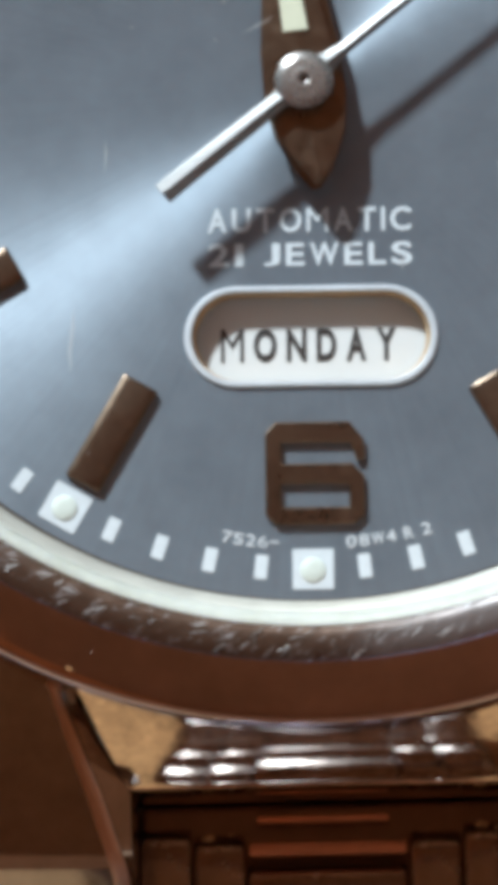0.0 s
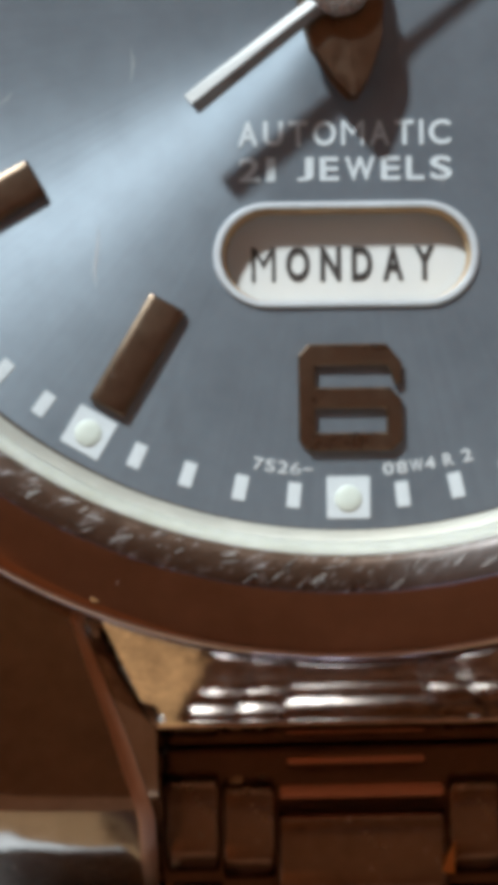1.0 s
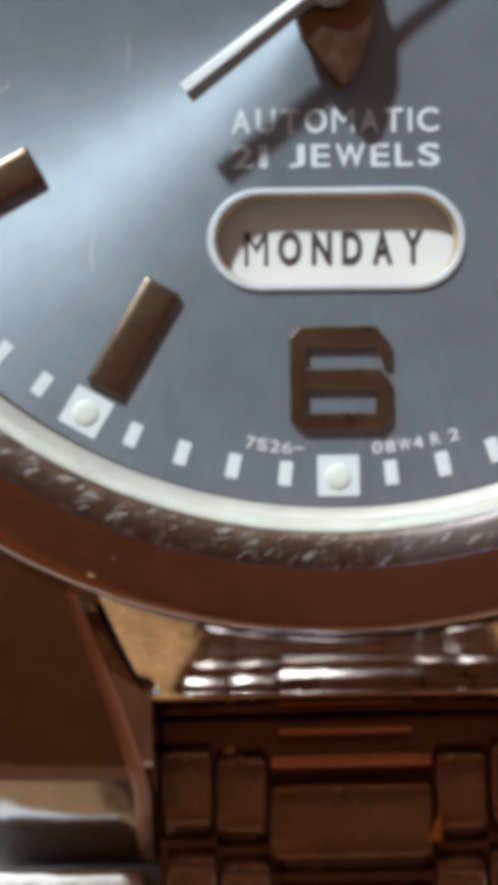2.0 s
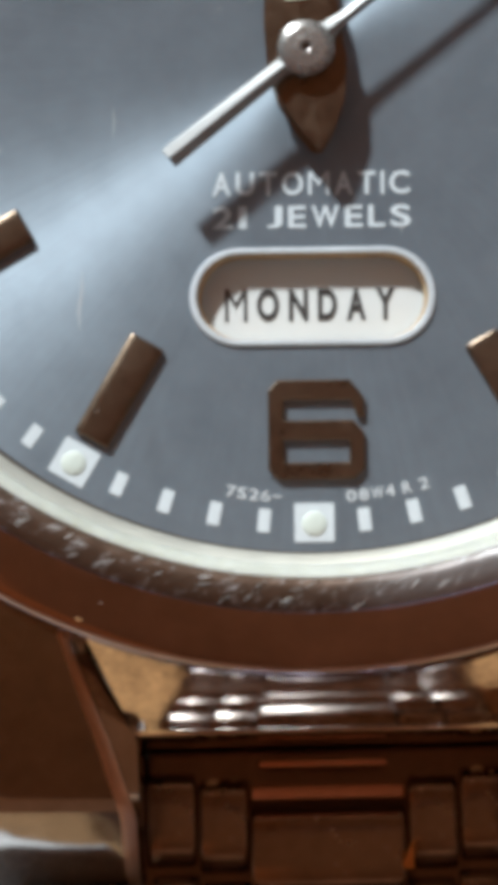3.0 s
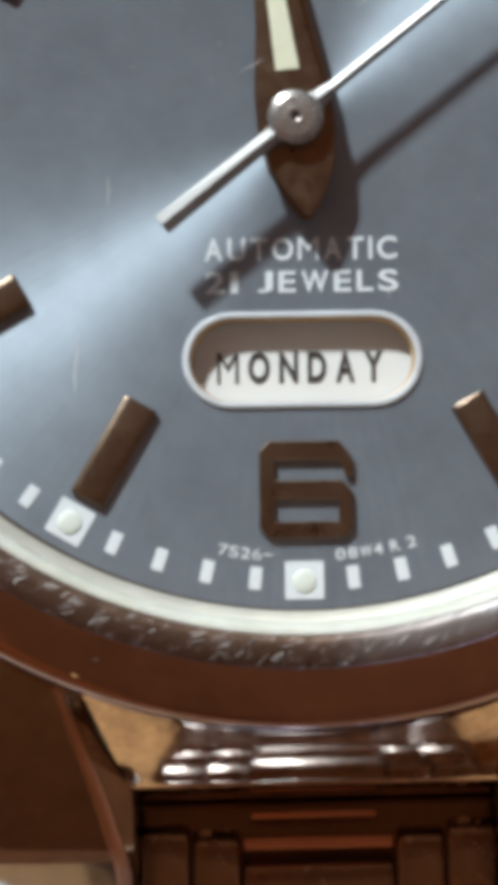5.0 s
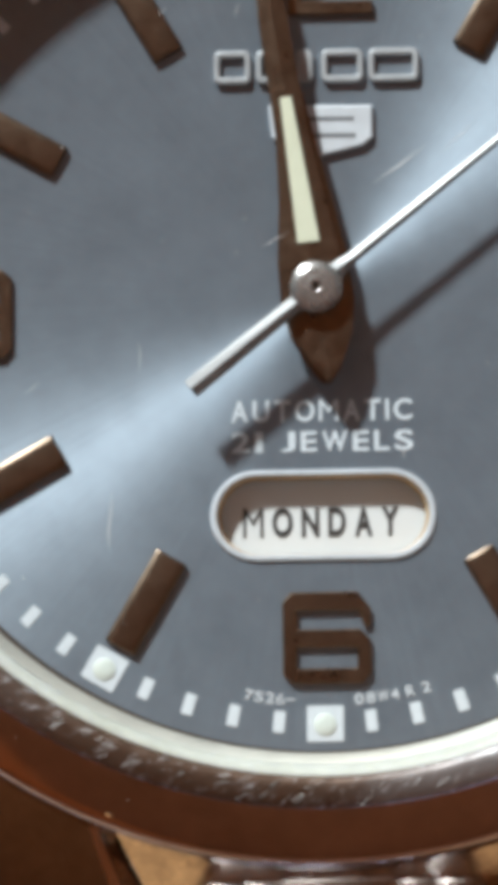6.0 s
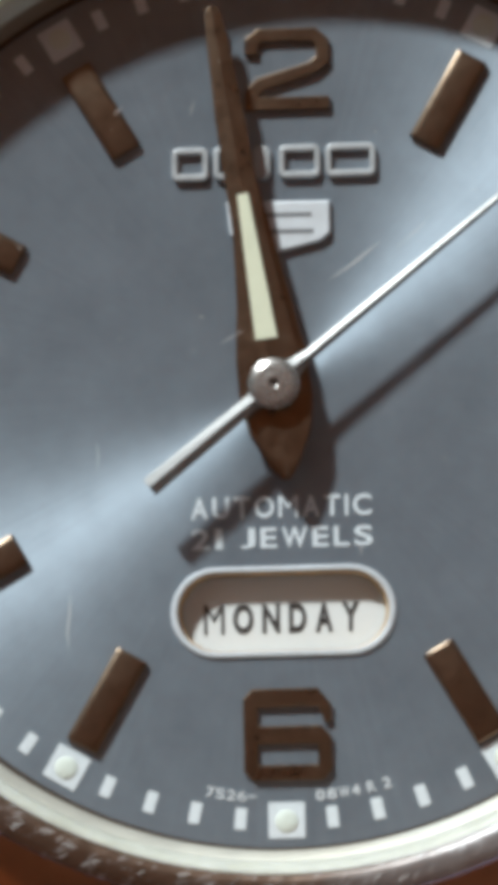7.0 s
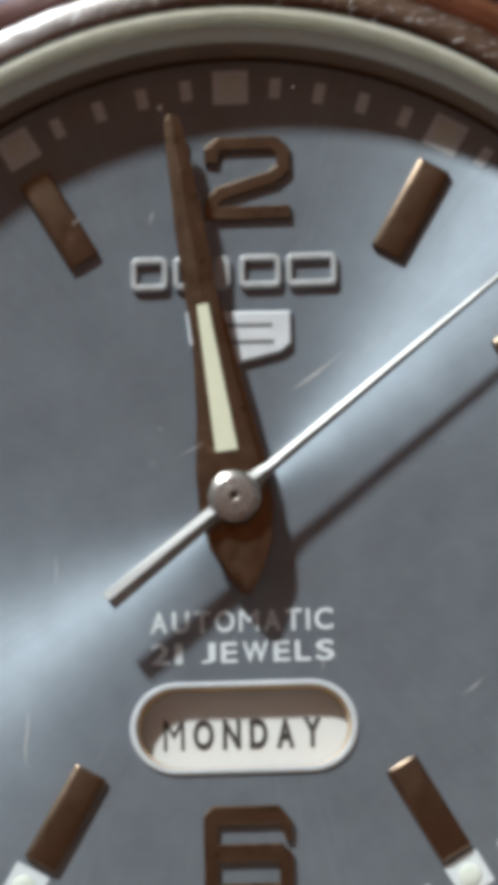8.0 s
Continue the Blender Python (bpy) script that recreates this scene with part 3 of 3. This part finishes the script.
frame_loops = [(stadium(0.02, WIN_Y, w, h), z) for w, h, z in ((6.62, 2.70, -0.02), (6.60, 2.68, 0.05), (6.53, 2.61, 0.09), (6.30, 2.42, 0.09), (6.22, 2.36, 0.06))]
smooth(part("day_window_frame", ring_of_loops(frame_loops + [(stadium(0.02, WIN_Y, 6.22, 2.36), -0.02)]), silver, dial, "bright raised frame of the day window"), 30)
smooth(part("window_bevel", ring_of_loops([(stadium(0.02, WIN_Y, w, h), z) for w, h, z in ((6.21, 2.35, 0.05), (5.98, 2.20, -0.25), (6.4, 2.42, -0.25))]), bevel_bronze, dial, "bronze-toned bevel inside the day window"), 30)
part("day_disc", box(-4.2, 4.2, -8.6, -4.6, -0.70, -0.50, MM), disc_white, dial, "white printed day disc")
part("day_word", lettering("MONDAY", -2.34, 2.23, -7.17, -6.28, -0.50, 0.02, 0.036, 0.5), black_ink, dial, "black printed weekday")
part("printed_line", lettering("AUTOMATIC", -2.64, 2.67, -3.81, -3.17, 0.0, 0.02, 0.02), white_print, dial, "white printed word")
part("printed_line", lettering("21 JEWELS", -2.63, 2.68, -4.72, -4.11, 0.0, 0.02, 0.02), white_print, dial, "white printed words")

part("dial_edge", lathe([(13.54, 0.0), (13.54, 0.02), (13.698, 0.02), (13.698, 0.0)], 240), dark_gap, dial, "dark edge of the dial")
mark = plate([rounded(-0.165, 0.165, 12.43, 13.06, 0.03)], -0.01, 0.02)
square = plate([rounded(-0.53, 0.53, 12.22, 13.27, 0.04)], -0.01, 0.02)
dot = bmesh.new()
bmesh.ops.create_uvsphere(dot, u_segments=20, v_segments=12, radius=1.0)
for v in dot.verts:
    v.co = Vector((v.co.x * 0.34, 12.78 + v.co.y * 0.34, 0.02 + v.co.z * 0.06)) * MM
dot_mesh = bpy.data.meshes.new("lume_dot")
dot.to_mesh(dot_mesh)
dot.free()


def round_dial(name, mesh, mat, minute, label=""):
    ob = part(name, mesh, mat, dial, label)
    ob.rotation_euler = (0, 0, -radians(6 * minute))
    return ob


for minute in range(60):
    if minute % 5:
        round_dial("minute_mark", mark, white_print, minute)
    else:
        round_dial("hour_square", square, white_print, minute)
        smooth(round_dial("lume_dot", dot_mesh, lume, minute), 80)

def baton_mesh():
    """An applied hour bar in mm, with a softly domed top and eased ends."""
    bm = bmesh.new()
    half = 0.5
    outline = ((-1.0, 0.0), (-1.0, 0.14), (-0.98, 0.17), (-0.92, 0.19), (-0.6, 0.205), (0.0, 0.21), (0.6, 0.205), (0.92, 0.19), (0.98, 0.17), (1.0, 0.14), (1.0, 0.0))
    rings = []
    for y, wide, tall in ((8.90, 0.93, 0.5), (8.91, 0.96, 0.85), (8.94, 0.99, 0.96), (9.0, 1.0, 1.0), (11.86, 1.0, 1.0), (11.92, 0.99, 0.96), (11.95, 0.96, 0.85), (11.96, 0.93, 0.5)):
        rings.append([bm.verts.new((x * half * wide * MM, y * MM, z * tall * MM)) for x, z in outline])
    for one, two in zip(rings, rings[1:]):
        for j in range(len(outline)):
            bm.faces.new((one[j], one[(j + 1) % len(outline)], two[(j + 1) % len(outline)], two[j]))
    bm.faces.new(rings[0])
    bm.faces.new(rings[-1])
    bmesh.ops.recalc_face_normals(bm, faces=bm.faces)
    data = bpy.data.meshes.new("hour_index")
    bm.to_mesh(data)
    bm.free()
    return data


bar = baton_mesh()
for hour in (1, 2, 4, 5, 7, 8, 10, 11):
    index = smooth(round_dial("hour_index", bar, index_steel, hour * 5), 50)
    index.location = (0.05 * MM, (-0.28 if hour in (1, 2, 10, 11) else -0.09) * MM, 0)

SIX = [[(-1.21, -9.2), (-0.95, -8.9), (0.98, -8.9), (1.36, -9.38), (1.36, -9.90), (1.16, -9.95), (1.0, -9.46), (-0.78, -9.46), (-0.78, -10.0), (1.06, -10.0), (1.36, -10.34), (1.36, -11.32), (1.1, -11.6), (-0.92, -11.6), (-1.21, -11.32)],
       [(-0.79, -10.54), (0.95, -10.54), (0.95, -11.14), (-0.79, -11.14)]]
part("numeral", plate(SIX, 0.0, 0.17, 0.05), index_steel, dial, "applied steel numeral six")
NINE = [[(-10.4 - (x - 0.12), -0.32 - (y + 10.37)) for x, y in loop] for loop in SIX]
part("numeral", plate(NINE, 0.0, 0.17, 0.05), index_steel, dial, "applied steel numeral nine")
TWO = stroke([(-0.62, 10.35), (-0.62, 10.72), (-0.35, 10.95), (1.25, 10.95), (1.52, 10.70), (1.52, 10.15), (1.2, 9.88), (-0.35, 9.42), (-0.62, 9.12), (-0.62, 8.80), (1.70, 8.80)], 0.40)
ONE = stroke([(-1.52, 8.75), (-1.52, 11.1)], 0.40)
part("numeral", plate([TWO], 0.0, 0.18, 0.03), index_steel, dial, "applied steel numeral two")
part("numeral", plate([ONE], 0.0, 0.18, 0.03), index_steel, dial, "applied steel numeral one")

# small print under the numeral, letter by letter along the edge
for char, at in zip("7S26-08W4R2", (190.5, 189.1, 187.6, 186.1, 184.7, 175.3, 173.7, 172.0, 170.4, 168.2, 166.0)):
    tall = (-12.1, -12.05) if char == "-" else (-12.24, -11.92)
    letter = part("small_print", lettering(char, -0.17 if char == "W" else -0.13, 0.17 if char == "W" else 0.13, *tall, 0.0, 0.02, 0.0 if char in "-6" else 0.02), small_white, dial)
    letter.rotation_euler = (0, 0, radians(180 - at))

# maker's emblem as plain raised shapes
for x0, x1 in ((-3.05, -1.95), (-1.8, -0.85), (-0.6, -0.1), (0.15, 1.4), (1.55, 3.05)):
    part("emblem_block", plate([rounded(x0, x1, 6.47, 7.5, 0.2), rounded(x0 + 0.18, x1 - 0.18, 6.68, 7.29, 0.05)][: 1 if x1 - x0 < 0.6 else 2], 0.0, 0.19, 0.05), emblem_silver, dial, "plain raised steel block")
part("emblem_shield", plate([[(-1.45, 5.8), (1.65, 5.75), (1.65, 4.75), (1.35, 4.5), (0.1, 4.2), (-1.1, 4.55), (-1.35, 4.8)]], 0.0, 0.19, 0.07), silver, dial, "plain raised steel shield")
for loop in ([(-0.9, 5.42), (1.1, 5.39), (1.1, 5.25), (-0.9, 5.28)], [(-0.7, 4.90), (1.15, 4.88), (1.15, 4.74), (-0.7, 4.76)]):
    part("emblem_groove", plate([loop], 0.17, 0.196), grey_print, dial, "dark groove in the shield")


def blade(rows, z, thick, ridge):
    bm = bmesh.new()
    rings = []
    for y, w in rows:
        rings.append([bm.verts.new((x * MM, y * MM, (z + h) * MM)) for x, h in ((-w, 0), (-w, thick), (0, thick + ridge), (w, thick), (w, 0))])
    for one, two in zip(rings, rings[1:]):
        for j in range(5):
            bm.faces.new((one[j], one[(j + 1) % 5], two[(j + 1) % 5], two[j]))
    bm.faces.new(rings[0])
    bm.faces.new(rings[-1])
    bmesh.ops.recalc_face_normals(bm, faces=bm.faces)
    return bm


HOUR_AT, MINUTE_AT, SECOND_AT = -6.2, -8.1, 51.0
hour_hand = part("hour_hand", blade([(-2.75, 0.12), (-2.2, 0.5), (-1.3, 0.92), (-0.3, 1.08), (1.0, 1.04), (4.0, 0.62), (7.6, 0.1)], 0.50, 0.09, 0.03), index_steel, watch, "dark polished hour hand")
hour_hand.location = (-0.07 * MM, -0.07 * MM, 0)
hour_hand.rotation_euler = (0, 0, -radians(HOUR_AT))
minute_hand = part("minute_hand", blade([(-2.7, 0.12), (-2.15, 0.48), (-1.3, 0.88), (-0.3, 1.0), (0.6, 0.92), (4.8, 0.48), (8.3, 0.45), (10.6, 0.33), (11.6, 0.26), (11.85, 0.12)], 0.84, 0.09, 0.035), index_steel, watch, "dark polished minute hand with a pale lume strip")
minute_hand.location = (-0.07 * MM, -0.07 * MM, 0)
minute_hand.rotation_euler = (0, 0, -radians(MINUTE_AT))
strip = part("lume_strip", plate([[(-0.33, 1.45), (0.33, 1.42), (0.17, 5.92), (-0.17, 5.92)]], 0.90, 1.02, 0.03), hand_lume, minute_hand, "pale cream lume strip")
sec_bm = blade([(-4.75, 0.29), (-0.9, 0.235), (-0.6, 0.3), (0.6, 0.34), (0.85, 0.24), (1.3, 0.16), (12.6, 0.06)], 1.17, 0.10, 0.06)
seconds_hand = part("seconds_hand", sec_bm, bright_steel, watch, "thin bright seconds hand with a counterweight tail")
seconds_hand.location = (-0.07 * MM, -0.07 * MM, 0)
seconds_hand.rotation_euler = (0, 0, -radians(SECOND_AT))
smooth(part("hub", lathe([(0.02, 1.12), (0.74, 1.12), (0.77, 1.26), (0.76, 1.31), (0.60, 1.40), (0.54, 1.42), (0.40, 1.42), (0.27, 1.44), (0.17, 1.46), (0.13, 1.44), (0.10, 1.30), (0.02, 1.29)], 48), hub_steel, seconds_hand, "round steel hub cap"), 40)

# bracelet
bracelet = tagged(new("bracelet"), "scratched steel bracelet of five columns")
bracelet.parent = watch
bracelet.rotation_euler.z = CASE_TURN


def link_mesh(w, length, round_=0.85):
    """A barrel-topped link in mm: rounded across its length, with eased ends."""
    bm = bmesh.new()
    rings = []
    for x, inset in ((-w / 2, 0.10), (-w / 2 + 0.03, 0.04), (-w / 2 + 0.12, 0.0), (w / 2 - 0.12, 0.0), (w / 2 - 0.03, 0.04), (w / 2, 0.10)):
        ring = [(-length + inset, -2.2)]
        for k in range(21):
            u = math.sin((-1 + 2 * k / 20) * math.pi / 2)
            ring.append((-length / 2 + u * (length / 2 - inset * 0.5), -round_ * abs(u) ** 4 - inset))
        ring.append((-inset, -2.2))
        rings.append([bm.verts.new((x * MM, y * MM, z * MM)) for y, z in ring])
    n = len(rings[0])
    for one, two in zip(rings, rings[1:]):
        for j in range(n):
            bm.faces.new((one[j], one[(j + 1) % n], two[(j + 1) % n], two[j]))
    bm.faces.new(rings[0])
    bm.faces.new(rings[-1])
    bmesh.ops.recalc_face_normals(bm, faces=bm.faces)
    grain_uv = bm.loops.layers.uv.new("grain")
    for f in bm.faces:
        for c in f.loops:
            c[grain_uv].uv = (c.vert.co.x * 100, (c.vert.co.y - c.vert.co.z) * 100)
    data = bpy.data.meshes.new("link")
    bm.to_mesh(data)
    bm.free()
    return data


LINKS = {"middle_link": (link_mesh(4.2, 2.72), (0.0,), 1.7), "narrow_link": (link_mesh(1.32, 2.72), (-2.84, 2.86), 0.95), "outer_link": (link_mesh(1.32, 2.72), (-4.25, 4.27), 0.75)}


def bracelet_height(y):
    d = y - 17.85
    return -4.4 + 0.16 * d - 0.0008 * d * d - 0.02 * max(0.0, d - 20) ** 2


for end in (1, -1):
    spin = Matrix.Rotation(0 if end > 0 else math.pi, 4, "Z")
    for row in range(14):
        for name, (mesh, places, start) in LINKS.items():
            for x in places:
                y = 17.9 + 2.8 * row + start
                lean = -math.atan((bracelet_height(y + 2.6) - bracelet_height(y)) / 2.6)
                ob = part(name, mesh, link_steel, bracelet)
                if row == 0 and end > 0:
                    smooth(ob, 40)
                taper = max(0.7, 1 - 0.025 * row)
                ob.matrix_basis = spin @ Matrix.Scale(taper, 4, (1, 0, 0)) @ Matrix.Translation((x * MM, -y * MM, bracelet_height(y) * MM)) @ Matrix.Rotation(lean, 4, "X")
    for y, z, r, x0, x1 in ((-18.67, -4.4, 0.11, -1.85, 1.65), (-19.48, -4.25, 0.2, -2.08, 2.12)):
        bm = bmesh.new()
        rings = [[bm.verts.new((x * MM, (y + q * r * math.cos(a)) * MM, (z + q * r * math.sin(a)) * MM)) for a in (2 * math.pi * k / 14 for k in range(14))] for x, q in ((x0, 0.6), (x0 + 0.06, 1.0), (x1 - 0.06, 1.0), (x1, 0.6))]
        for one, two in zip(rings, rings[1:]):
            for j in range(14):
                bm.faces.new((one[j], one[(j + 1) % 14], two[(j + 1) % 14], two[j]))
        bm.faces.new(rings[0])
        bm.faces.new(rings[-1])
        bmesh.ops.recalc_face_normals(bm, faces=bm.faces)
        pin = smooth(part("pin", bm, copper, bracelet, "hinge pin tinted copper for a warm reflection"), 50)
        pin.matrix_basis = spin
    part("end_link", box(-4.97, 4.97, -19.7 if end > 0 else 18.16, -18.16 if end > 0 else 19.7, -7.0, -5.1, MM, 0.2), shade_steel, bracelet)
    # added band that stands for the shade between the columns
    core = bmesh.new()
    rows = []
    for k in range(40):
        y = 19.2 + k
        rows.append([core.verts.new((x * MM, -end * y * MM, (bracelet_height(y) + z) * MM)) for x, z in ((-4.97, -0.75), (4.97, -0.75), (4.97, -2.4), (-4.97, -2.4))])
    for one, two in zip(rows, rows[1:]):
        for j in range(4):
            core.faces.new((one[j], one[(j + 1) % 4], two[(j + 1) % 4], two[j]))
    core.faces.new(rows[0])
    core.faces.new(rows[-1])
    bmesh.ops.recalc_face_normals(core, faces=core.faces)
    part("gap_shade", core, shade_steel, bracelet, "added dark band for the shade between the columns")

# pale spots painting glints on the link ends nearest the dial
glint_mat = wear(material("glint_steel", (0.70, 0.66, 0.58), 0.42, 0.6), 900, 0.3, 0.2, 0.1, 5, distance=0.00003)
chance = random.Random(21)
for x, y, wide in ((-3.12, -19.12, 0.42), (-2.5, -19.05, 0.22), (4.05, -18.92, 0.4), (4.5, -19.0, 0.2), (-2.85, -19.35, 0.25), (-4.3, -19.3, 0.3)):
    bm = bmesh.new()
    base = bracelet_height(-y) - 0.02
    ring = []
    for j in range(9):
        a = 2 * math.pi * j / 9
        q = wide / 2 * chance.uniform(0.6, 1.2)
        ring.append(bm.verts.new(((x + q * math.cos(a)) * MM, (y + q * 0.55 * math.sin(a)) * MM, (base - 0.14) * MM)))
    peak = bm.verts.new(((x - 0.02) * MM, (y - 0.03) * MM, (base + 0.05) * MM))
    for j in range(9):
        bm.faces.new((ring[j], ring[(j + 1) % 9], peak))
    bmesh.ops.recalc_face_normals(bm, faces=bm.faces)
    smooth(part("glint_spot", bm, glint_mat, bracelet, "pale spot painted for a glint"), 70)
# added facet whose gold colour paints a glint on the link
corner = bmesh.new()
low, high = bracelet_height(21.6) - 0.1, bracelet_height(21.0) + 0.55
tri = [corner.verts.new(Vector(p) * MM) for p in ((1.95, -21.62, low), (2.3, -21.66, low + 0.05), (2.3, -20.9, high), (2.02, -21.3, low - 0.4), (2.3, -21.2, low - 0.4))]
for f in ((0, 1, 2), (0, 2, 3), (2, 1, 4), (3, 2, 4), (0, 3, 4, 1)):
    corner.faces.new([tri[j] for j in f])
bmesh.ops.recalc_face_normals(corner, faces=corner.faces)
glint_gold = wear(material("glint_gold_steel", (0.95, 0.56, 0.24), 0.5, 0.3), 900, 0.15, 0.1, 0.08)
part("glint_facet", corner, glint_gold, bracelet, "added facet on a link, coloured gold for a glint")
